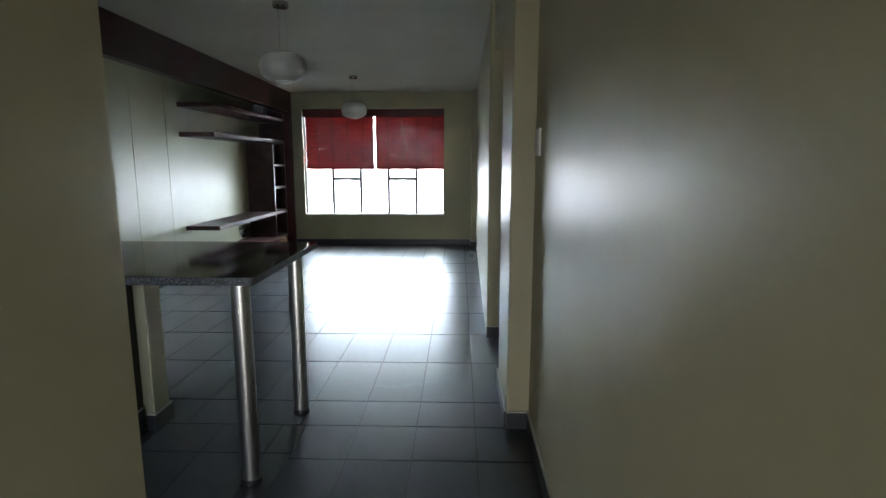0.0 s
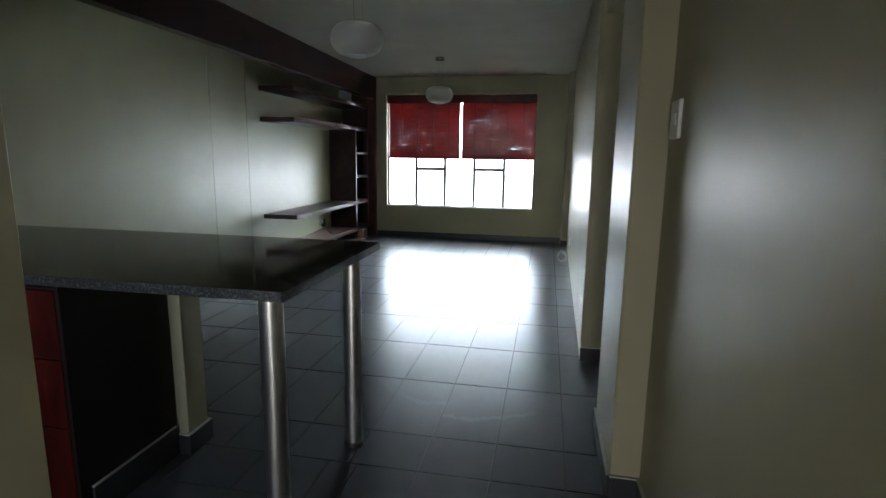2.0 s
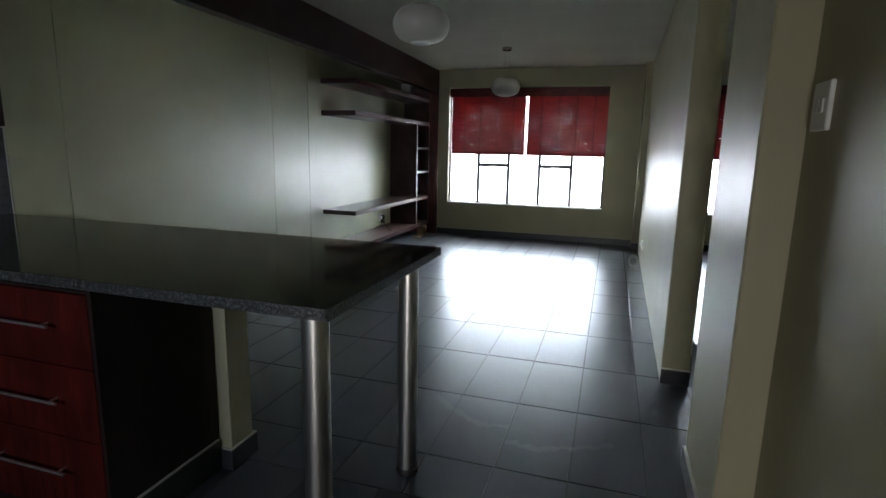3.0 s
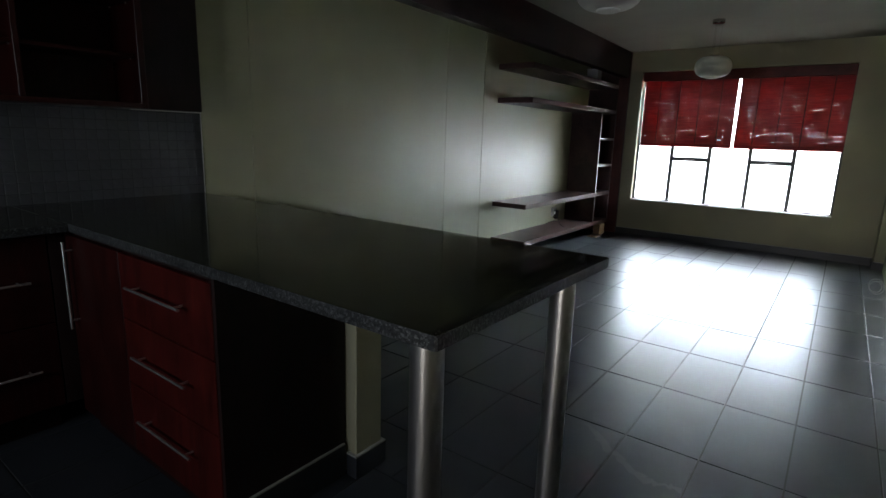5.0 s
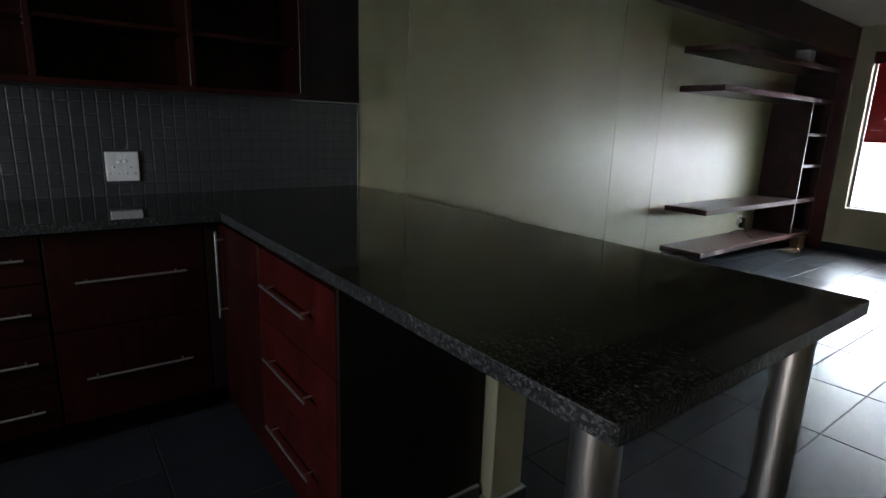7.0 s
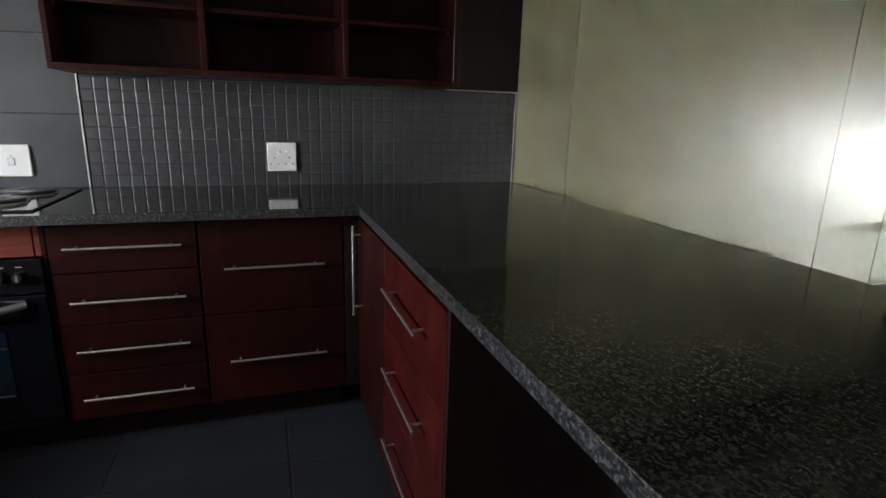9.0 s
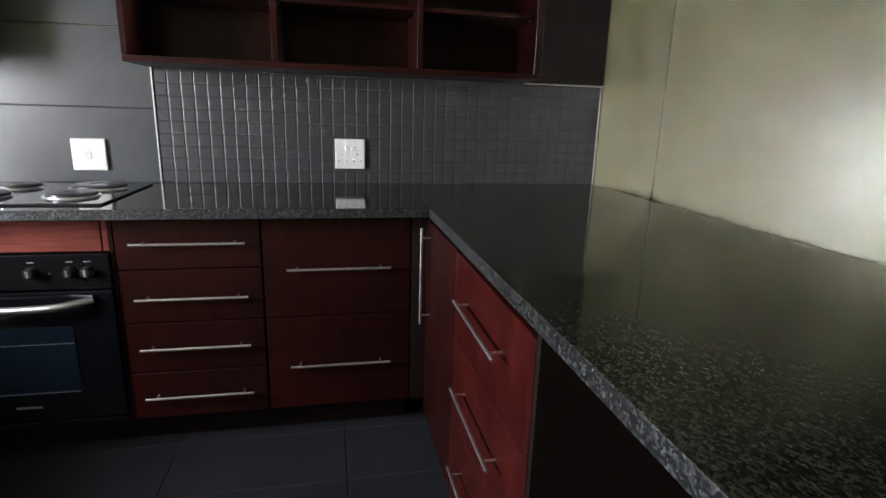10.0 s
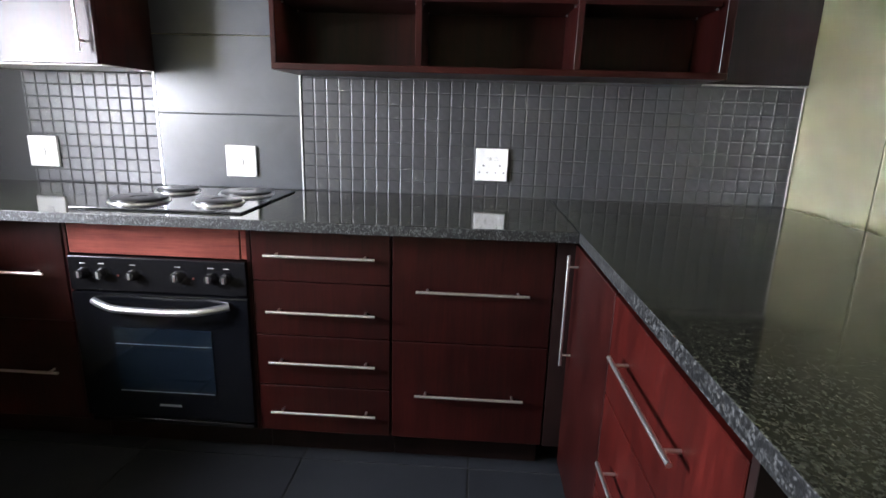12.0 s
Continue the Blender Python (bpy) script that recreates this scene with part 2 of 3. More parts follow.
def smooth(bm, limit=35):
    for f in bm.faces:
        f.smooth = True
    for e in bm.edges:
        if len(e.link_faces) == 2 and e.calc_face_angle(0) > radians(limit):
            e.smooth = False
    return bm


def mesh_of(name, bm, mats):
    me = bpy.data.meshes.new(name)
    bm.to_mesh(me)
    bm.free()
    for m in mats if isinstance(mats, (list, tuple)) else [mats]:
        me.materials.append(m)
    return me


def origin(ob):
    o = Vector(ob.location)
    while ob.parent:
        ob = ob.parent
        o += ob.location
    return o


def thing(name, at, label, category, group=""):
    """An empty at a thing's base, which parents its parts."""
    e = new(name)
    e.location = at
    e.empty_display_size = 0.1
    return tagged(e, label, category, group)


def part(name, bm, mat, parent, label=""):
    """Links a bmesh, given in world places, as one mesh under a thing or part."""
    bmesh.ops.translate(bm, vec=-origin(parent), verts=bm.verts)
    o = new(name, mesh_of(name, bm, mat))
    o.parent = parent
    return tagged(o, label) if label else o


def solid(name, bm, mat, label, category, group=""):
    """A thing that is one mesh, with its origin at the middle of its base."""
    lo = Vector([min(q.co[i] for q in bm.verts) for i in range(3)])
    hi = Vector([max(q.co[i] for q in bm.verts) for i in range(3)])
    at = Vector(((lo.x + hi.x) / 2, (lo.y + hi.y) / 2, lo.z))
    bmesh.ops.translate(bm, vec=-at, verts=bm.verts)
    o = new(name, mesh_of(name, bm, mat))
    o.location = at
    return tagged(o, label, category, group)


def structure(name, bm, mat, label, category):
    o = new(name, mesh_of(name, bm, mat))
    return tagged(o, label, category, kind="structure")


def piece(name, me, at, parent):
    """A small piece that shares its mesh with others like it."""
    o = new(name, me)
    o.location = Vector(at) - origin(parent)
    o.parent = parent
    return o


# ---- the shell ----
CEIL = 2.45
Y_N, Y_S = 5.82, -4.5          # window wall, far end of the corridor
WIN_Z = (0.494, 2.19)
WIN_X = (0.705, 3.0)
WIN2_X = (4.30, 6.60)

bm = bmesh.new()
for x0, x1 in ((-0.15, WIN_X[0]), (WIN_X[1], WIN2_X[0]), (WIN2_X[1], 7.15)):
    box(bm, x0, x1, Y_N, Y_N + 0.13, -0.12, CEIL)
for x0, x1 in (WIN_X, WIN2_X):
    box(bm, x0, x1, Y_N, Y_N + 0.13, -0.12, WIN_Z[0])
    box(bm, x0, x1, Y_N, Y_N + 0.13, WIN_Z[1], CEIL)
wall_north = structure("wall_north", bm, WALL, "cream satin painted wall with two wide windows", "wall")

wall_west = structure("wall_west", boxm(-0.16, -0.012, -3.85, Y_N, -0.12, CEIL), WALL, "long wall behind kitchen tiles and painted panels", "wall")
bm = boxm(3.46, 3.61, 1.065, Y_N, -0.12, CEIL, bevel=0.006)
for q in bm.verts:
    q.co.x += 0.0135 * (q.co.y - 1.065)      # the wall runs a little out of square
wall_east = structure("wall_east", bm, WALL, "cream satin wall between living room and next room", "wall")
bm = boxm(3.488, 3.63, -0.355, 0.205, -0.12, CEIL, bevel=0.006)
wall_pier = structure("wall_pier", bm, WALL, "cream painted pier beside the doorway", "wall")
structure("wall_lintel", boxm(3.492, 3.612, 0.205, 1.065, 2.12, CEIL), WALL, "cream lintel above the open doorway", "wall")
wall_corridor_east = structure("wall_corridor_east", boxm(3.60, 3.75, Y_S, -0.357, -0.12, CEIL), WALL, "satin painted corridor wall", "wall")
wall_corridor_west = structure("wall_corridor_west", boxm(2.345, 2.465, Y_S, -1.70, -0.12, CEIL, bevel=0.005), WALL, "cream wall end between corridor and kitchen", "wall")
# unseen corridor end; its opening is made up for the fill lamp
bm = bmesh.new()
box(bm, 2.345, 2.65, Y_S - 0.15, Y_S, -0.12, CEIL)
box(bm, 3.45, 3.75, Y_S - 0.15, Y_S, -0.12, CEIL)
box(bm, 2.65, 3.45, Y_S - 0.15, Y_S, 2.1, CEIL)
structure("wall_corridor_end", bm, WALL, "plain unseen corridor end wall with an added opening for the fill lamp", "wall")
bm = bmesh.new()
box(bm, -0.16, 1.22, -3.85, -3.7, -0.12, CEIL)
box(bm, 1.98, 2.345, -3.85, -3.7, -0.12, CEIL)
box(bm, 1.22, 1.98, -3.85, -3.7, -0.12, 0.93)
box(bm, 1.22, 1.98, -3.85, -3.7, 1.88, CEIL)
structure("wall_south", bm, WALL, "kitchen end wall with a window opening", "wall")
# unseen stand-in for a south counter, added to shade the lower cabinets
structure("counter_shade_block", boxm(0.72, 2.345, -3.7, -3.0, -0.12, 0.92, bevel=0.004), WALL, "unseen waist-high block added to shade the lower kitchen cabinets", "wall")
structure("wall_room_east", boxm(7.0, 7.15, -0.75, Y_N, -0.12, CEIL), WALL, "plain side wall of the next room", "wall")
structure("wall_room_south", boxm(3.75, 7.0, -0.75, -0.6, -0.12, CEIL), WALL, "plain back wall of the next room", "wall")
structure("column_north", boxm(3.435, 3.535, 5.56, Y_N - 0.003, 0, CEIL, bevel=0.004), WALL, "narrow cream column in the room corner", "column")
structure("ceiling", boxm(-0.16, 7.15, Y_S - 0.15, Y_N + 0.22, CEIL, CEIL + 0.15), CEILING, "plain off-white painted ceiling", "ceiling")
floor = structure("floor", boxm(-0.16, 7.15, Y_S - 0.15, Y_N + 0.13, -0.12, -0.004), GROUT, "dark charcoal tiled floor with grey joints", "floor")
structure("backdrop_sky", boxm(-50, 64, 30, 30.2, 1.6, 26), OVERCAST, "bright overcast sky outside the windows", "backdrop")
structure("backdrop_distance", boxm(-50, 64, 30, 30.2, -14, 1.6), HAZE, "pale hazy distance outside the windows", "backdrop")
structure("ground", boxm(-400, 400, -400, 400, -6.2, -6.0), GROUT, "plain ground far below the windows", "ground")

part("apron_panel", boxm(0.70, 3.005, Y_N - 0.006, Y_N - 0.0005, 0.094, 0.478, bevel=0.0015), WALL, wall_north)

# painted panels on the long wall
joints = [0.0, 0.336, 2.390, 3.023, Y_N - 0.005]
for a, b in zip(joints, joints[1:]):
    part("wall_panel", boxm(-0.012, 0.0, a + 0.003, b - 0.003, 0.085, CEIL - 0.001, bevel=0.0015), PANEL, wall_west)


def skirting(x0, x1, y0, y1, h=0.092):
    o = structure("baseboard", boxm(x0, x1, y0, y1, 0.0, h - 0.006), SKIRT, "dark tile skirting along the wall", "baseboard")
    part("bead", boxm(x0, x1, y0, y1, h - 0.006, h), SKIRT_TOP, o)


skirting(0.0, 0.012, 0.0, 5.775)
skirting(0.545, 3.435, Y_N - 0.012, Y_N)
skirting(3.458, 3.612, 1.053, 1.065)
skirting(3.476, 3.488, -0.355, 0.205)
skirting(3.488, 3.600, -0.369, -0.357)
skirting(3.588, 3.600, Y_S, -0.371)
skirting(3.423, 3.435, 5.548, Y_N - 0.012)
skirting(3.435, 3.520, 5.548, 5.560)
skirting(3.75, 7.0, Y_N - 0.012, Y_N)
skirting(2.465, 2.477, Y_S, -1.70)

# ---- windows ----


def steel_window(name, x0, x1):
    """Five lights across: a steel frame with mullions, and vents in the second and fourth."""
    y0, y1 = 5.895, 5.925
    w = tagged(new(name), "white-lit steel framed window of five lights with two vents", "window", kind="structure")
    w.location = ((x0 + x1) / 2, y0, WIN_Z[0])
    z0, z1 = WIN_Z
    bm = bmesh.new()
    box(bm, x0, x0 + 0.025, y0, y1, z0, z1)
    box(bm, x1 - 0.025, x1, y0, y1, z0, z1)
    box(bm, x0 + 0.025, x1 - 0.025, y0, y1, z0, z0 + 0.025)
    box(bm, x0 + 0.025, x1 - 0.025, y0, y1, z1 - 0.025, z1)
    part("window_frame", bm, FRAME, w)
    n, span = 5, (x1 - x0) / 5
    for i in range(1, n):
        x = x0 + i * span
        part("mullion", boxm(x - 0.022, x + 0.022, y0 - 0.004, y1, z0 + 0.025, z1 - 0.025, bevel=0.003), FRAME, w)
    for i in range(n):
        a, b = x0 + i * span + 0.022, x0 + (i + 1) * span - 0.022
        if i in (1, 3):
            vent = part("vent_sash", boxm(a, b, y0 - 0.012, y1 + 0.004, 1.048, 1.100, bevel=0.004), FRAME, w)
            part("vent_stay", boxm((a + b) / 2 - 0.06, (a + b) / 2 + 0.06, y0 - 0.03, y0 - 0.012, 1.062, 1.074, bevel=0.003), CHROME, vent)
        p = part("pane", boxm(a, b, y0 + 0.011, y0 + 0.015, z0 + 0.02, z1 - 0.02), GLASS, w)
        p.visible_shadow = False
    part("window_sill", boxm(x0 + 0.002, x1 - 0.002, Y_N - 0.012, y0, z0 - 0.004, z0 + 0.012, bevel=0.003), WHITE, w)
    return w


steel_window("window_1", *WIN_X)
steel_window("window_2", *WIN2_X)


def blind(x0, x1, seed, copy_group):
    """A red bamboo blind: slats with slits of daylight between, a bottom rail and cords."""
    rnd = random.Random(seed)
    z0, z1, y = 1.230, 2.065, 5.858
    b = thing("bamboo_blind", ((x0 + x1) / 2, y, z0), "dark red slatted bamboo blind drawn half down", "blind", copy_group)
    n = 34
    pitch = (z1 - z0 - 0.05) / n
    strip = 0.0055
    for k in range(n):
        lo = z0 + 0.05 + k * pitch
        hi, dy = lo + pitch + 0.0006, 0.0008 * rnd.uniform(-1, 1)
        bm = box(bmesh.new(), x0, x1, y - 0.003 + dy, y + 0.003 + dy, lo, hi - strip)
        x = x0
        worn = rnd.random() < 0.3
        while x < x1 - 0.004:
            step = min(rnd.uniform(0.04, 0.34) * (0.55 if worn else 1.0), x1 - x)
            box(bm, x, x + step, y - 0.003 + dy, y + 0.003 + dy, hi - strip, hi)
            x += step
            if x < x1 - 0.02 and rnd.random() < (0.55 if worn else 0.22):
                step = min(rnd.uniform(0.035, 0.14), x1 - x)
                box(bm, x, x + step, y - 0.003 + dy, y + 0.003 + dy, hi - strip, hi - rnd.uniform(0.0010, 0.0013))
                x += step
        part("slat", bm, SLAT, b)
    part("bottom_rail", boxm(x0, x1, y - 0.012, y + 0.01, z0, z0 + 0.052, bevel=0.006, seg=2), SLAT, b)
    for f in (0.18, 0.4, 0.62, 0.84):
        x = x0 + (x1 - x0) * f
        part("cord", boxm(x - 0.006, x + 0.006, y - 0.009, y - 0.005, z0, z1), CORD, b)
    return b


def blind_pair(x0, x1, seed):
    mid = (x0 + x1) / 2 + 0.020
    blind(x0 + 0.042, mid - 0.014, seed, "bamboo blinds")
    blind(mid + 0.014, x1 - 0.004, seed + 1, "bamboo blinds")
    bm = boxm(x0 + 0.004, x1 - 0.004, 5.84, 5.875, 2.065, 2.186, bevel=0.006)
    solid("blind_headboard", bm, MAHOGANY_X, "red stained headboard above the bamboo blinds", "blind")


blind_pair(*WIN_X, 5)
blind_pair(*WIN2_X, 9)

# ---- kitchen ----
TOP = 0.90
FRONT = 0.57     # door faces of the run along the wall
PFRONT = -0.932   # door faces of the peninsula


def bar_handle(parent, a, b, out, r=0.005):
    """A round steel bar on two posts. out: the way from the door to the bar."""
    a, b, out = Vector(a), Vector(b), Vector(out)
    d = (b - a).normalized()
    bm = rod(bmesh.new(), a, b, r)
    for p in (a + d * 0.035, b - d * 0.035):
        rod(bm, p, p - out, r * 0.8, 12)
    part("handle", smooth(bm), CHROME, parent, "brushed steel bar handle")


def drawer_unit(name, y0, y1, splits, handles, hy, label):
    """A base cabinet on the wall run with stacked fronts that face the room."""
    u = thing(name, (0.3, (y0 + y1) / 2, 0.12), label, "cabinet", "base cabinets")
    part("body", boxm(0.01, FRONT - 0.02, y0 + 0.001, y1 - 0.001, 0.12, 0.855), DARKWOOD, u)
    for (z0, z1), hz in zip(splits, handles):
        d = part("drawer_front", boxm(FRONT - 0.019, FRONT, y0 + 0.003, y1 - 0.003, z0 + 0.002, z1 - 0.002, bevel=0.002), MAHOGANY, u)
        bar_handle(d, (FRONT + 0.03, hy[0], hz), (FRONT + 0.03, hy[1], hz), (0.03, 0, 0))
    return u


drawer_unit("drawer_cabinet", -1.965, -1.506, [(0.680, 0.85), (0.491, 0.680), (0.307, 0.491), (0.13, 0.307)], [0.773, 0.583, 0.403, 0.219],
            (-1.912, -1.554), "mahogany cabinet of four drawers with steel handles")
drawer_unit("pan_drawer_cabinet", -1.504, -0.985, [(0.490, 0.85), (0.13, 0.490)], [0.674, 0.308],
            (-1.422, -1.062), "mahogany cabinet of two deep drawers with steel handles")
drawer_unit("pan_drawer_cabinet", -3.13, -2.594, [(0.503, 0.85), (0.13, 0.503)], [0.678, 0.321],
            (-3.02, -2.657), "mahogany cabinet of two deep drawers beside the oven")

# housing around the oven
u = thing("oven_housing", (0.3, -2.279, 0.13), "mahogany oven housing with a lighter fascia", "cabinet", "base cabinets")
part("side_panel", boxm(0.01, FRONT - 0.002, -2.592, -2.582, 0.13, 0.855), MAHOGANY, u)
part("side_panel", boxm(0.01, FRONT - 0.002, -1.977, -1.967, 0.13, 0.855), MAHOGANY, u)
part("fascia", boxm(FRONT - 0.025, FRONT - 0.004, -2.581, -2.0, 0.746, 0.852, bevel=0.003), FASCIA, u, "lighter red wood fascia strip")
part("fascia_end", boxm(FRONT - 0.025, FRONT - 0.006, -1.999, -1.978, 0.746, 0.852, bevel=0.003), FASCIA, u)
part("bottom_panel", boxm(0.01, FRONT - 0.03, -2.582, -1.977, 0.12, 0.13), DARKWOOD, u)


def oven():
    y0, y1 = -2.580, -1.978
    o = thing("oven", (0.3, (y0 + y1) / 2, 0.13), "black built-in electric oven with curved steel handle", "oven")
    part("body", boxm(0.06, FRONT - 0.006, y0 + 0.004, y1 - 0.004, 0.131, 0.738), ENAMEL, o)
    part("control_panel", boxm(FRONT - 0.006, FRONT + 0.012, y0, y1, 0.624, 0.742, bevel=0.004, seg=2), ENAMEL, o, "glossy black control panel")
    d = part("door", boxm(FRONT - 0.006, FRONT + 0.014, y0, y1, 0.160, 0.618, bevel=0.005, seg=2), OVENGLASS, o, "black glass oven door")
    # rounded window and its inner rack
    bm = boxm(FRONT + 0.0142, FRONT + 0.0165, y0 + 0.13, y1 - 0.13, 0.26, 0.498, bevel=0.001)
    part("window", bm, OVENPANE, d, "dark blue-grey oven window")
    bm = rod(bmesh.new(), (FRONT + 0.0168, y0 + 0.135, 0.439), (FRONT + 0.0168, y1 - 0.135, 0.439), 0.0012, 6)
    part("rack", bm, ALU, d)
    bm = rod(bmesh.new(), (FRONT + 0.0168, y0 + 0.135, 0.264), (FRONT + 0.0168, y1 - 0.135, 0.264), 0.0012, 6)
    part("lower_trim", bm, ALU, d)
    bm = bmesh.new()
    pts = []
    for i in range(17):
        f = i / 16
        y = y0 + 0.08 + (y1 - y0 - 0.14) * f
        bow = 1 - (2 * f - 1) ** 2
        pts.append(Vector((FRONT + 0.02 + 0.042 * min(1, bow * 1.6), y, 0.590 - 0.014 * bow)))
    tube(bm, pts, 0.0125)
    part("handle", smooth(bm, 60), ALU, d, "bowed satin aluminium handle")
    part("badge", boxm(FRONT + 0.014, FRONT + 0.0155, -2.314, -2.236, 0.208, 0.216), ALU, d)
    part("vent_trim", boxm(FRONT - 0.004, FRONT + 0.008, y0 + 0.01, y1 - 0.01, 0.134, 0.152, bevel=0.002), ENAMEL, o)
    for y in (-2.528, -2.463, -2.357, -2.206, -2.095, -2.044):
        bm = lathe(bmesh.new(), (FRONT + 0.012, y, 0.684), [(0.019, 0), (0.019, 0.004), (0.0165, 0.008), (0.015, 0.024), (0.012, 0.027)], 24, "x")
        k = part("knob", smooth(bm), KNOB, o, "round black knob with steel pointer")
        part("pointer", boxm(FRONT + 0.037, FRONT + 0.041, y - 0.004, y + 0.004, 0.674, 0.696, bevel=0.001), CHROME, k)
        part("dial_mark", boxm(FRONT + 0.012, FRONT + 0.0128, y - 0.010, y + 0.010, 0.716, 0.7185), SKIRT_TOP, o)
    for y in (-2.41, -2.155):
        part("lamp_lens", smooth(lathe(bmesh.new(), (FRONT + 0.012, y, 0.680), [(0.004, 0), (0.003, 0.003)], 12, "x")), FASCIA, o)
    return o


oven()

# plinths under the cabinets
for y0, y1 in ((-3.13, -2.594), (-2.592, -1.967), (-1.965, -1.506), (-1.504, -0.985)):
    solid("plinth", boxm(0.46, 0.475, y0, y1, 0.0, 0.118, bevel=0.002), DARKWOOD, "dark recessed plinth under the base cabinets", "plinth")
solid("plinth", boxm(0.60, 1.65, -0.885, -0.87, 0.0, 0.086, bevel=0.002), DARKWOOD, "dark recessed plinth under the peninsula", "plinth")

# peninsula: a corner door, three drawers, an end panel and a low wall behind
u = thing("corner_cabinet", (0.8, -0.7, 0.09), "mahogany corner cabinet with a tall door", "cabinet", "base cabinets")
part("body", boxm(0.575, 1.062, PFRONT + 0.02, -0.46, 0.09, 0.855), DARKWOOD, u)
part("filler", boxm(0.552, 0.570, -0.983, PFRONT + 0.018, 0.13, 0.855), DARKWOOD, u)
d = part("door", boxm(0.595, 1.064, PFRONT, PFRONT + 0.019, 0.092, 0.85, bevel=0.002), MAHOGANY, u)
bar_handle(d, (0.656, PFRONT - 0.03, 0.475), (0.656, PFRONT - 0.03, 0.829), (0, -0.03, 0))

u = thing("drawer_cabinet", (1.36, -0.7, 0.09), "glossy mahogany cabinet of three drawers under the counter", "cabinet", "base cabinets")
part("body", boxm(1.066, 1.652, PFRONT + 0.02, -0.46, 0.09, 0.855), DARKWOOD, u)
for (z0, z1), hz in zip([(0.612, 0.85), (0.368, 0.612), (0.092, 0.368)], [0.747, 0.498, 0.256]):
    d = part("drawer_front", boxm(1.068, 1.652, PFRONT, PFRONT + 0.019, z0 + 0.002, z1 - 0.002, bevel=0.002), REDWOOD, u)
    bar_handle(d, (1.172, PFRONT - 0.03, hz), (1.522, PFRONT - 0.03, hz), (0, -0.03, 0))
part("end_panel", boxm(1.654, 1.670, PFRONT + 0.002, -0.441, 0.0, 0.868, bevel=0.001), DARKWOOD, u, "dark stained end panel")

bm = boxm(0.02, 1.723, -0.437, -0.302, 0.0, 0.868, bevel=0.004)
structure("wall_low", bm, WALL, "low cream wall carrying the granite counter", "wall")
skirting(1.670, 1.680, -0.885, -0.451, 0.13)
skirting(1.682, 1.735, -0.449, -0.437, 0.092)
skirting(1.723, 1.735, -0.437, -0.290, 0.092)
skirting(0.02, 1.723, -0.302, -0.290, 0.092)


def worktop():
    """An L of granite: the run along the wall and the long peninsula."""
    w = thing("granite_worktop", (1.2, -0.5, 0.868), "polished black speckled granite worktop with rough edge", "worktop")
    X, Y, E, G = 0.662, -0.938, 2.458, 0.0008

    def slab(outline):
        bm = bmesh.new()
        f = bm.faces.new([bm.verts.new((x, y, 0.868)) for x, y in outline])
        r = bmesh.ops.extrude_face_region(bm, geom=[f])
        up = [g for g in r["geom"] if isinstance(g, bmesh.types.BMVert)]
        bmesh.ops.translate(bm, vec=(0, 0, TOP - 0.868), verts=up)
        bmesh.ops.recalc_face_normals(bm, faces=bm.faces)
        top = [e for e in bm.edges if all(abs(q.co.z - TOP) < 1e-6 for q in e.verts)]
        bmesh.ops.bevel(bm, geom=top, offset=0.002, segments=2, affect="EDGES", profile=0.5)
        for f in bm.faces:
            if abs(f.normal.z) < 0.5:
                f.material_index = 1
        part("slab", bm, [GRANITE, EDGE], w)

    slab([(0.0, Y - G), (0.0, -3.4), (X, -3.4), (X, Y - G)])
    slab([(0.0, 0.0), (0.0, Y + G), (X, Y + G), (E - 0.006, Y + G), (E, Y + 0.006), (E, -0.006), (E - 0.006, 0.0)])
    return w


worktop()


def counter_leg(x, y):
    l = thing("counter_leg", (x, y, 0), "brushed steel tube leg under the granite counter", "table leg", "counter legs")
    part("tube", smooth(rod(bmesh.new(), (x, y, 0.02), (x, y, 0.862), 0.038, 40)), STEEL, l)
    part("top_plate", smooth(rod(bmesh.new(), (x, y, 0.862), (x, y, 0.868), 0.048, 32)), STEEL, l)
    part("foot", smooth(lathe(bmesh.new(), (x, y, 0), [(0.044, 0), (0.046, 0.006), (0.043, 0.022), (0.036, 0.026)], 32)), BLACK, l, "black plastic levelling foot")


counter_leg(2.374, -0.856)
counter_leg(2.396, -0.215)


def hob():
    x0, x1, y0, y1 = 0.070, 0.590, -2.545, -1.977
    h = thing("hob", ((x0 + x1) / 2, (y0 + y1) / 2, TOP), "black electric hob with four solid hotplates", "hob")
    part("tray", boxm(x0, x1, y0, y1, TOP, TOP + 0.007, bevel=0.004, seg=2), HOB, h)
    for x, y, r in ((0.440, -2.399, 0.090), (0.205, -2.394, 0.073), (0.423, -2.127, 0.076), (0.209, -2.122, 0.092)):
        bm = lathe(bmesh.new(), (x, y, TOP + 0.007), [(r + 0.010, 0), (r + 0.008, 0.004), (r + 0.001, 0.005)], 44)
        p = part("hotplate", smooth(bm), CHROME, h, "solid iron hotplate with bright rim")
        bm = lathe(bmesh.new(), (x, y, TOP + 0.012), [(r, 0), (r, 0.007), (r - 0.006, 0.010), (r * 0.32, 0.010), (r * 0.3, 0.008), (0.002, 0.008)], 44)
        part("plate", smooth(bm), PLATE, p)


hob()


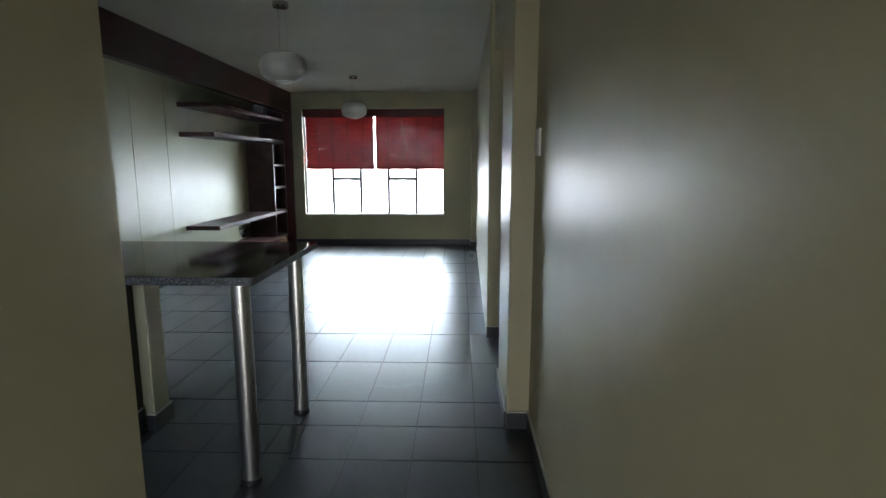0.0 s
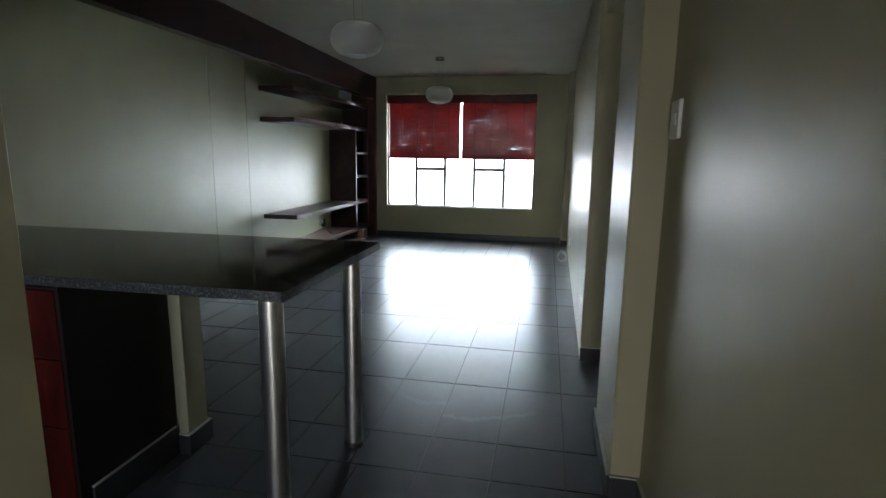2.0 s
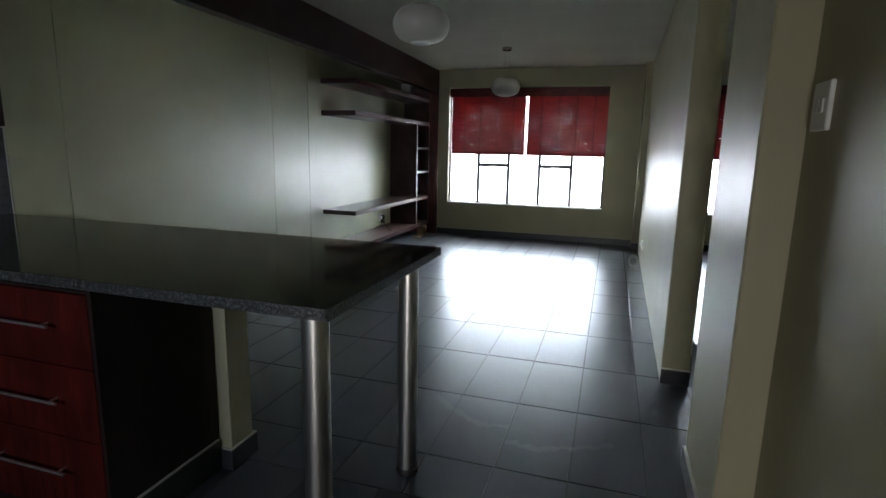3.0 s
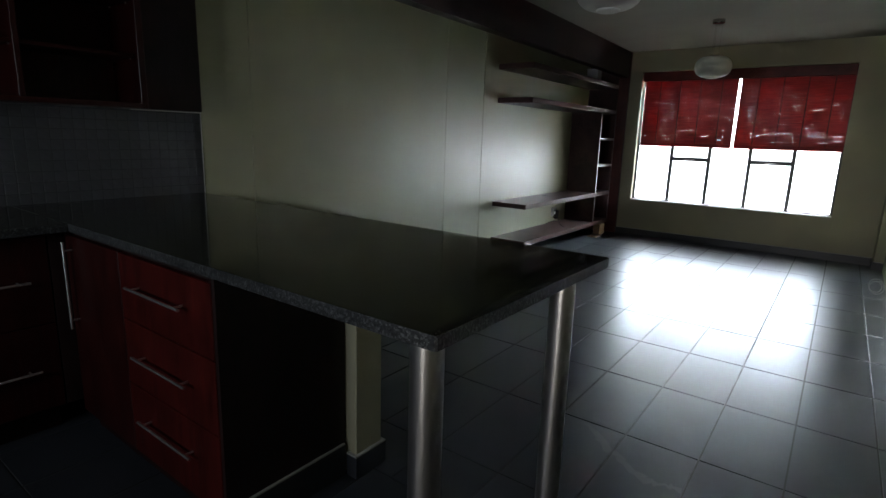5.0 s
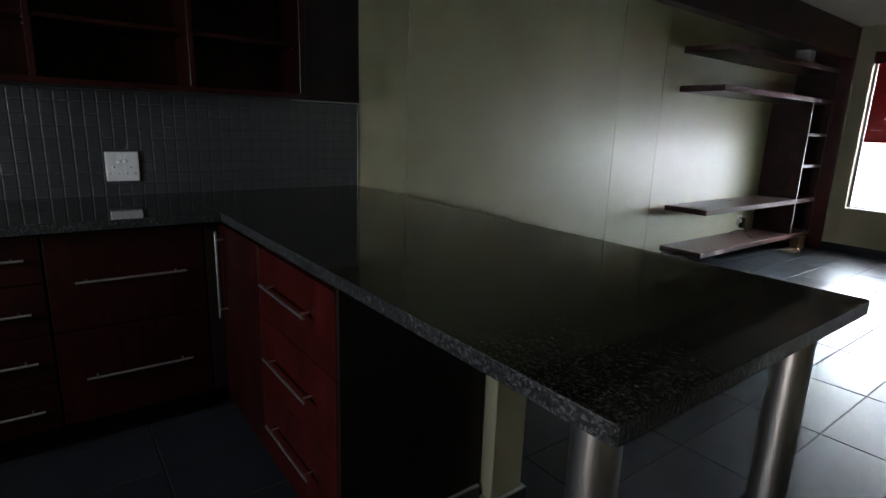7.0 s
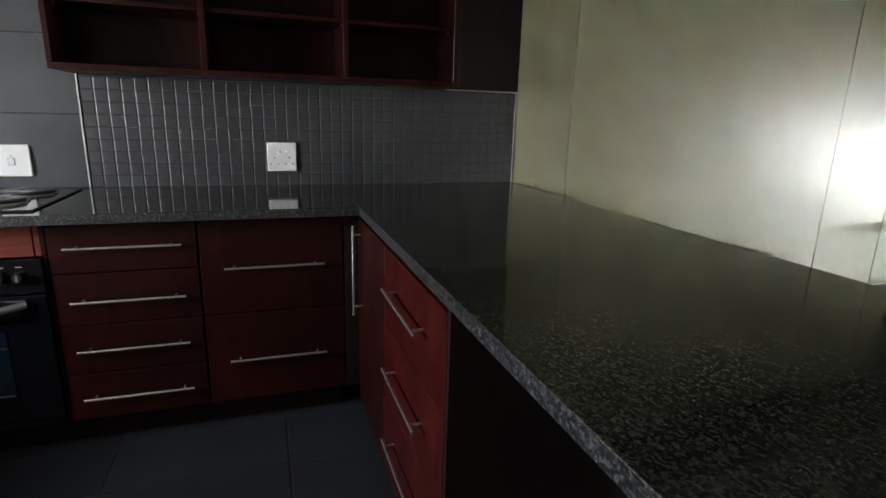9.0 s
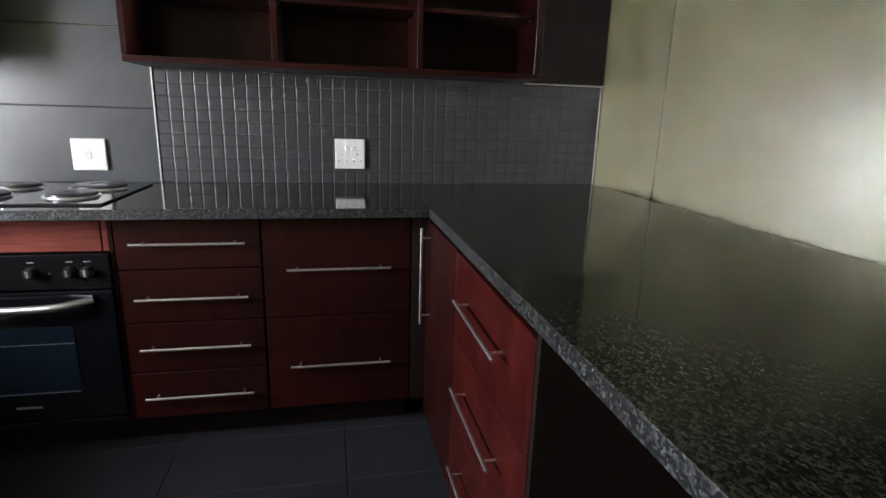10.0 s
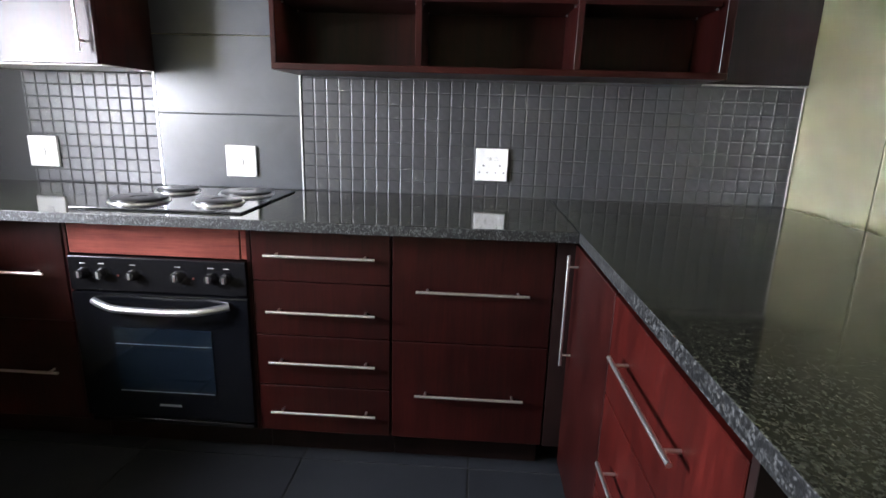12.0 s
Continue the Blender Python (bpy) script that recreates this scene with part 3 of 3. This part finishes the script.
def wall_plate(name, y0, z0, size, label, kind):
    """A square white wall plate on the splashback, as a socket or an isolator."""
    y1, z1, x = y0 + size, z0 + size, 0.006
    o = thing(name, (x, (y0 + y1) / 2, z0), label, "socket")
    part("plate", boxm(0.002, 0.016, y0, y1, z0, z1, bevel=0.004, seg=2), WHITE, o)
    if kind == "socket":
        for f in (0.40, 0.60):
            y = y0 + size * f
            part("rocker", boxm(0.016, 0.019, y - 0.009, y + 0.009, z0 + size * 0.62, z0 + size * 0.74, bevel=0.002), SWITCH, o)
        for cy in (0.25, 0.75):
            y = y0 + size * cy
            for dy, dz, r in ((0.0, 0.062, 0.0042), (-0.016, 0.034, 0.0034), (0.016, 0.034, 0.0034)):
                part("pin_hole", rod(bmesh.new(), (0.0155, y + dy, z0 + dz), (0.0166, y + dy, z0 + dz), r, 12), BLACK, o)
    else:
        y = (y0 + y1) / 2
        part("rocker", boxm(0.016, 0.020, y - 0.012, y + 0.012, z0 + size * 0.36, z0 + size * 0.6, bevel=0.003), SWITCH, o)
        part("marker", boxm(0.0155, 0.0168, y - 0.004, y + 0.004, z0 + size * 0.64, z0 + size * 0.67), SKIRT_TOP, o)
    return o


wall_plate("socket", -1.247, 0.967, 0.130, "white double socket with two switches on mosaic tiles", "socket")
wall_plate("isolator_switch", -2.286, 0.950, 0.128, "white isolator switch plate above the hob", "switch")
wall_plate("isolator_switch", -3.140, 0.965, 0.128, "white switch plate on mosaic tiles", "switch")

# splashback: two fields of mosaic, slabs between, bright metal edges
structure("splashback", boxm(-0.012, -0.0018, -2.569, 0.0, 0.88, 1.42), WGROUT, "dark grey mosaic splashback with slate slabs", "splashback")
back = bpy.data.objects["splashback"]
for z0, z1 in ((0.902, 1.200), (1.203, 1.505), (1.508, 1.808), (1.811, CEIL - 0.002)):
    part("slab", boxm(-0.003, 0.002, -2.566, -1.968, z0, z1, bevel=0.0015), SLAB, back)
for y in (-1.965, -2.57):
    part("edge_trim", boxm(-0.003, 0.005, y - 0.003, y + 0.003, 0.902, 1.362), ALU, back)
part("edge_trim", boxm(-0.003, 0.004, -0.004, -0.001, 0.902, 1.366), SKIRT_TOP, back)
part("top_trim", boxm(-0.003, 0.024, -0.39, -0.004, 1.360, 1.365), SKIRT_TOP, back)


# upper cabinets
def open_cabinet():
    """Open pigeonholes in mahogany: three bays by three rows."""
    y0, y1, z0, z1, d, t = -1.975, -0.420, 1.362, 2.10, 0.28, 0.018
    c = thing("wall_cabinet", (0.15, (y0 + y1) / 2, z0), "open mahogany wall cabinet of empty pigeonholes", "cabinet", "wall cabinets")
    part("back", boxm(0.004, 0.012, y0 + t, y1 - t, z0 + t, z1 - t), MAHOGANY, c)
    part("bottom", boxm(0.004, d, y0, y1, z0, z0 + 0.022, bevel=0.0015), MAHOGANY_Y, c)
    part("top", boxm(0.004, d, y0, y1, z1 - t, z1, bevel=0.0015), MAHOGANY_Y, c)
    part("side_panel", boxm(0.004, d, y0, y0 + t, z0 + 0.022, z1 - t, bevel=0.0015), MAHOGANY, c)
    part("side_panel", boxm(0.004, d, y1 - 0.03, y1, z0 + 0.022, z1 - t, bevel=0.0015), MAHOGANY, c)
    ys = [y0 + t, -1.460, -0.919, y1 - 0.03]
    for y in ys[1:3]:
        part("divider", boxm(0.012, d - 0.003, y - 0.011, y + 0.011, z0 + 0.022, z1 - t, bevel=0.0015), MAHOGANY, c)
    for k, z in enumerate((1.602, 1.850)):
        for a, b in zip(ys, ys[1:]):
            part("shelf", boxm(0.012, d - 0.02, a + 0.011, b - 0.011, z - 0.008, z + 0.008, bevel=0.001), MAHOGANY_Y, c)
            for y in (a + 0.014, b - 0.014):
                for x in (0.06, d - 0.05):
                    part("shelf_pin", rod(bmesh.new(), (x, y - 0.003, z - 0.012), (x, y + 0.003, z - 0.012), 0.004, 8), CHROME, c)
    return c


open_cabinet()
solid("wall_board", boxm(0.002, 0.02, -0.417, -0.002, 1.368, CEIL - 0.002, bevel=0.0015), DARKWOOD, "dark brown board beside the open wall cabinet", "panel")

c = thing("wall_cabinet", (0.17, -2.85, 1.362), "glossy mahogany wall cabinet with closed door", "cabinet", "wall cabinets")
part("body", boxm(0.004, 0.318, -3.14, -2.560, 1.362, 2.10, bevel=0.001), MAHOGANY, c)
part("underside", boxm(0.02, 0.316, -3.136, -2.564, 1.3565, 1.3615), SWITCH, c, "white underside board")
d = part("door", boxm(0.319, 0.337, -3.138, -2.562, 1.360, 2.098, bevel=0.002), MAHOGANY, c)
bar_handle(d, (0.367, -2.602, 1.399), (0.367, -2.602, 1.75), (0.03, 0, 0))

# ---- living room: wall unit ----
u = thing("wall_unit", (0.3, 4.6, 0.0), "dark mahogany wall unit with long shelves and pelmet", "shelving unit")
bm = boxm(0.55, 0.65, 0.02, 5.773, 2.12, CEIL - 0.002, bevel=0.003)
for q in bm.verts:
    q.co.x -= 0.024 * (q.co.y - 1.0)
part("pelmet", bm, MAHOGANY_Y, u, "deep red mahogany pelmet under the ceiling")
part("pilaster", boxm(0.002, 0.545, 5.777, Y_N - 0.003, 0.0, CEIL - 0.002, bevel=0.004), GLOSSRED, u, "glossy red mahogany pilaster")
for z0, z1, y0 in ((1.972, 2.026, 3.285), (1.634, 1.688, 3.290)):
    part("shelf", boxm(0.002, 0.415, y0, 5.775, z0, z1, bevel=0.002), SHELFWOOD, u)
part("shelf", boxm(0.002, 0.415, 3.282, 5.775, 0.543, 0.592, bevel=0.002), SHELFWOOD, u, "wide floating television shelf")
part("shelf", boxm(0.002, 0.415, 3.285, 5.775, 0.146, 0.195, bevel=0.002), SHELFWOOD, u)
for z0, z1 in ((0.195, 0.543), (0.592, 1.634)):
    part("side_board", boxm(0.002, 0.410, 5.230, 5.252, z0, z1, bevel=0.001), SHELFWOOD, u)
for z0, z1 in ((0.195, 0.543), (0.592, 1.634), (1.688, 1.972), (2.026, CEIL - 0.002)):
    part("side_board", boxm(0.002, 0.410, 5.752, 5.774, z0, z1, bevel=0.001), SHELFWOOD, u)
for z in (0.952, 1.298):
    part("cubby_shelf", boxm(0.002, 0.410, 5.252, 5.752, z - 0.016, z + 0.016, bevel=0.001), SHELFWOOD, u)
for z0, z1 in ((0.195, 0.543), (0.592, 1.634)):
    for y in (5.229, 5.751):
        part("front_edge", boxm(0.4105, 0.414, y, y + 0.024, z0, z1, bevel=0.001), EDGEWOOD, u, "varnished glossy front edge")
for z in (0.952, 1.298):
    part("front_edge", boxm(0.4105, 0.414, 5.254, 5.750, z - 0.016, z + 0.016, bevel=0.001), EDGEWOOD, u, "varnished glossy front edge")
part("cubby_back", boxm(0.002, 0.010, 5.252, 5.752, 0.2, 1.630), SHELFWOOD, u)
part("cable_grommet", smooth(lathe(bmesh.new(), (0.10, 4.35, 0.592), [(0.030, 0), (0.030, 0.004), (0.024, 0.006)], 24)), BLACK, u)
solid("support_block", boxm(0.36, 0.45, 5.42, 5.60, 0.0, 0.144, bevel=0.003), PLINTHWOOD, "pale timber block propping the lowest shelf", "wood block")
solid("timber_offcut", boxm(0.38, 0.50, 5.17, 5.38, 0.0, 0.018, bevel=0.003), PLINTHWOOD, "flat timber offcut lying on the floor", "wood block")
solid("junction_box", boxm(0.012, 0.165, 5.60, 5.745, 2.027, 2.235, bevel=0.004), WHITE, "small cream box on the top shelf", "box")


# low socket with plugs and a cable on the bottom shelf
def low_socket():
    y, z = 4.86, 0.27
    o = thing("socket", (0.006, y, z), "white socket with plugs and a trailing cable", "socket")
    part("plate", boxm(0.0, 0.012, y - 0.06, y + 0.06, z, z + 0.115, bevel=0.003), WHITE, o)
    part("plug", boxm(0.012, 0.062, y - 0.01, y + 0.05, z - 0.03, z + 0.085, bevel=0.008, seg=2), BLACK, o, "black plug")
    part("plug", boxm(0.012, 0.045, y - 0.05, y - 0.012, z + 0.03, z + 0.075, bevel=0.006, seg=2), WHITE, o)
    cu = bpy.data.curves.new("cable", "CURVE")
    cu.dimensions, cu.bevel_depth, cu.bevel_resolution = "3D", 0.005, 2
    s = cu.splines.new("BEZIER")
    pts = [(0.06, y + 0.02, z - 0.01), (0.13, y - 0.06, 0.204), (0.30, y - 0.32, 0.201), (0.12, y - 0.20, 0.24), (0.04, y - 0.30, 0.201)]
    s.bezier_points.add(len(pts) - 1)
    for bp, p in zip(s.bezier_points, pts):
        bp.co = Vector(p) - Vector((0.006, y, z))
        bp.handle_left_type = bp.handle_right_type = "AUTO"
    cu.materials.append(BLACK)
    k = new("cable", cu)
    k.parent = o


low_socket()


# ---- pendants ----
def pendant(x, y, zc):
    """A flattened opal globe on three wires below a chrome ceiling rose."""
    p = thing("pendant_lamp", (x, y, zc - 0.10), "unlit flattened opal glass pendant on thin wires", "lamp", "pendant lamps")
    R, h = 0.166, 0.098
    prof = [(0.055, -h * 0.99)]
    for i in range(1, 15):
        a = -math.pi / 2 + math.pi * i / 15
        prof.append((0.045 + (R - 0.045) * math.cos(a) ** 0.75, h * math.sin(a)))
    prof.append((0.05, h * 0.985))
    part("shade", smooth(lathe(bmesh.new(), (x, y, zc), prof, 48), 60), OPAL, p)
    bm = lathe(bmesh.new(), (x, y, zc - h), [(0.056, 0.004), (0.060, -0.004), (0.052, -0.009), (0.02, -0.010)], 36)
    part("lower_cap", smooth(bm), SWITCH, p)
    part("upper_cap", smooth(lathe(bmesh.new(), (x, y, zc + h), [(0.052, -0.004), (0.052, 0.006), (0.01, 0.010)], 32)), POLISHED, p)
    part("ceiling_rose", smooth(lathe(bmesh.new(), (x, y, CEIL - 0.034), [(0.050, 0), (0.056, 0.006), (0.056, 0.034)], 32)), POLISHED, p)
    for i in range(3):
        a = 2 * math.pi * i / 3 + 0.4
        q = Vector((0.035 * math.cos(a), 0.035 * math.sin(a), 0))
        part("wire", rod(bmesh.new(), Vector((x, y, zc + h)) + q, Vector((x, y, CEIL - 0.033)) + q, 0.0009, 6), POLISHED, p)
    return p


pendant(1.975, 1.05, 2.01)
pendant(1.86, 4.24, 2.015)

# ---- small things on the right-hand walls ----
sw = thing("light_switch", (3.594, -0.47, 1.362), "white rocker light switch on the corridor wall", "switch")
part("plate", boxm(3.588, 3.600, -0.525, -0.415, 1.362, 1.482, bevel=0.003), WHITE, sw)
for y in (-0.498, -0.466):
    part("rocker", boxm(3.584, 3.589, y, y + 0.024, 1.405, 1.44, bevel=0.002), SWITCH, sw)


def cable_coil():
    o = thing("cable_socket", (3.494, 4.30, 0.0), "white low socket with a coiled aerial cable", "socket")
    part("plate", boxm(3.490, 3.503, 4.24, 4.34, 0.22, 0.32, bevel=0.003), WHITE, o)
    cu = bpy.data.curves.new("coil", "CURVE")
    cu.dimensions, cu.bevel_depth, cu.bevel_resolution = "3D", 0.0035, 2
    s = cu.splines.new("POLY")
    n = 60
    s.points.add(n)
    for i in range(n + 1):
        a = 2 * math.pi * 2.3 * i / n
        r = 0.048 + 0.012 * math.sin(a * 0.7)
        s.points[i].co = (-0.07 + r * math.cos(a), 0.05 + r * 0.8 * math.sin(a), 0.07 + r * math.sin(a), 1)
    cu.materials.append(CABLE)
    k = new("coil", cu)
    k.parent = o


cable_coil()


# dried water marks on the tiles of the passage
def water_mark(pts, w, seed):
    rnd = random.Random(seed)
    bm = bmesh.new()
    prev = None
    m = 26
    for i in range(m + 1):
        f = i / m * (len(pts) - 1)
        k = min(int(f), len(pts) - 2)
        u = f - k
        p = Vector(pts[k]).lerp(Vector(pts[k + 1]), u) + Vector((rnd.uniform(-1, 1), rnd.uniform(-1, 1))) * 0.012
        ww = w * rnd.uniform(0.3, 1.2)
        d = (Vector(pts[k + 1]) - Vector(pts[k])).normalized()
        n2 = Vector((-d.y, d.x)) * ww
        a, b = bm.verts.new((p.x + n2.x, p.y + n2.y, 0.0006)), bm.verts.new((p.x - n2.x, p.y - n2.y, 0.0006))
        if prev:
            bm.faces.new((prev[0], a, b, prev[1]))
        prev = (a, b)
    bmesh.ops.recalc_face_normals(bm, faces=bm.faces)
    o = new("water_mark", mesh_of("water_mark", bm, STAIN))
    return tagged(o, "dull dried water mark across dark floor tiles", "stain", "water marks")


water_mark([(2.26, 0.50), (2.43, 0.35), (2.58, 0.245), (2.72, 0.27)], 0.020, 3)
water_mark([(2.74, 0.15), (2.86, 0.12), (2.95, 0.155), (3.06, 0.19), (3.2, 0.262)], 0.024, 4)

# ---- tiles, piece by piece ----


def slab_mesh(name, a, b, t, chamfer, mat, axis):
    """A thin tile of size a by b with a chamfered face; axis: the way it faces."""
    c = chamfer
    flat = [(-a / 2, -b / 2), (a / 2, -b / 2), (a / 2, b / 2), (-a / 2, b / 2)]
    inner = [(-a / 2 + c, -b / 2 + c), (a / 2 - c, -b / 2 + c), (a / 2 - c, b / 2 - c), (-a / 2 + c, b / 2 - c)]
    lay = [(p, -t) for p in flat] + [(p, -c * 0.34) for p in flat] + [(p, 0.0) for p in inner]
    if axis == "z":
        vs = [(p[0], p[1], h) for p, h in lay]
    else:
        vs = [(h, p[0], p[1]) for p, h in lay]
    fs = [(8, 9, 10, 11)]
    for k in (0, 4):
        for i in range(4):
            j = (i + 1) % 4
            fs.append((k + i, k + j, k + 4 + j, k + 4 + i))
    me = bpy.data.meshes.new(name)
    me.from_pydata(vs, [], fs)
    me.materials.append(mat)
    return me


shared = {}


def tile_piece(name, cx, cy, cz, a, b, mat, axis, parent, t, chamfer):
    key = (name, round(a, 4), round(b, 4))
    if key not in shared:
        shared[key] = slab_mesh(name, a, b, t, chamfer, mat, axis)
    return piece(name, shared[key], (cx, cy, cz), parent)


def cuts(lo, hi, start, step):
    k = math.floor((lo - start) / step)
    out = []
    while start + k * step < hi - 1e-6:
        a, b = max(lo, start + k * step), min(hi, start + (k + 1) * step)
        if b - a > 0.012:
            out.append((a, b))
        k += 1
    return out


J = 0.0037


def floor_field(x0, x1, y0, y1, ox, oy, single=True):
    got = []
    for a, b in cuts(x0, x1, ox, 0.3):
        for c, d in cuts(y0, y1, oy, 0.6):
            if single:
                tile_piece("floor_tile", (a + b) / 2, (c + d) / 2, 0.0, b - a - 2 * J, d - c - 2 * J, TILE, "z", floor, 0.006, 0.0015)
            else:
                got.append((a + J, b - J, c + J, d - J))
    return got


GX, GY = 2.430, 0.525
KX, KY = 0.540, -1.231
floor_field(0.0, 3.60, -0.36, Y_N, GX, GY)
floor_field(3.60, 3.75, 0.205, 1.065, GX, GY)
floor_field(2.465, 3.60, -3.8, -0.36, GX, GY)
floor_field(0.0, 2.345, -3.6, -0.36, KX, KY)
floor_field(2.345, 2.465, -1.70, -0.36, KX, KY)
rest = floor_field(3.75, 7.0, -0.6, Y_N, GX, GY, False) + floor_field(2.465, 3.60, Y_S, -3.8, GX, GY, False) + floor_field(0.0, 2.345, -3.7, -3.6, KX, KY, False)
vs, fs = [], []
for a, b, c, d in rest:
    k = len(vs)
    vs += [(a, c, -0.006), (b, c, -0.006), (b, d, -0.006), (a, d, -0.006), (a, c, 0), (b, c, 0), (b, d, 0), (a, d, 0)]
    fs += [(k + 4, k + 5, k + 6, k + 7)] + [(k + i, k + (i + 1) % 4, k + 4 + (i + 1) % 4, k + 4 + i) for i in range(4)]
me = bpy.data.meshes.new("floor_tiles")
me.from_pydata(vs, [], fs)
me.materials.append(TILE)
o = tagged(new("floor_tiles", me), "dark tiles of the farther floor", kind="stuff")
o.parent = floor

# mosaic on the splashback
P = 0.0503
back2 = structure("splashback_2", boxm(-0.012, -0.0018, -3.5, -2.571, 0.88, 1.42), WGROUT, "dark grey mosaic splashback behind the hob side", "splashback")
single, joined = 0, []
for wall, y0, y1, ys in ((back, -1.961, -0.005, -1.961), (back2, -3.14, -2.574, -2.574 - 12 * P)):
    for a, b in cuts(y0, y1, ys, P):
        for c, d in cuts(0.902, 1.361, 0.902, P):
            if wall is back2 or (single < 300 and a < -0.35):
                tile_piece("mosaic_tile", 0.0, (a + b) / 2, (c + d) / 2, b - a - 0.0035, d - c - 0.0035, MOSAIC, "x", wall, 0.005, 0.0026)
                single += wall is back
            else:
                joined.append(((a + b) / 2, (c + d) / 2, b - a - 0.0035, d - c - 0.0035))
vs, fs = [], []
for cy, cz, a, b in joined:
    k, q = len(vs), 0.0026
    for s, h in ((0, -0.005), (0, -0.0009), (q, 0.0)):
        vs += [(h, cy - a / 2 + s, cz - b / 2 + s), (h, cy + a / 2 - s, cz - b / 2 + s), (h, cy + a / 2 - s, cz + b / 2 - s), (h, cy - a / 2 + s, cz + b / 2 - s)]
    fs.append((k + 8, k + 9, k + 10, k + 11))
    for r in (0, 4):
        fs += [(k + r + i, k + r + (i + 1) % 4, k + r + 4 + (i + 1) % 4, k + r + 4 + i) for i in range(4)]
me = bpy.data.meshes.new("mosaic_tiles")
me.from_pydata(vs, [], fs)
me.materials.append(MOSAIC)
o = tagged(new("mosaic_tiles", me), "grey mosaic tiles of the farther field", kind="stuff")
o.parent = back
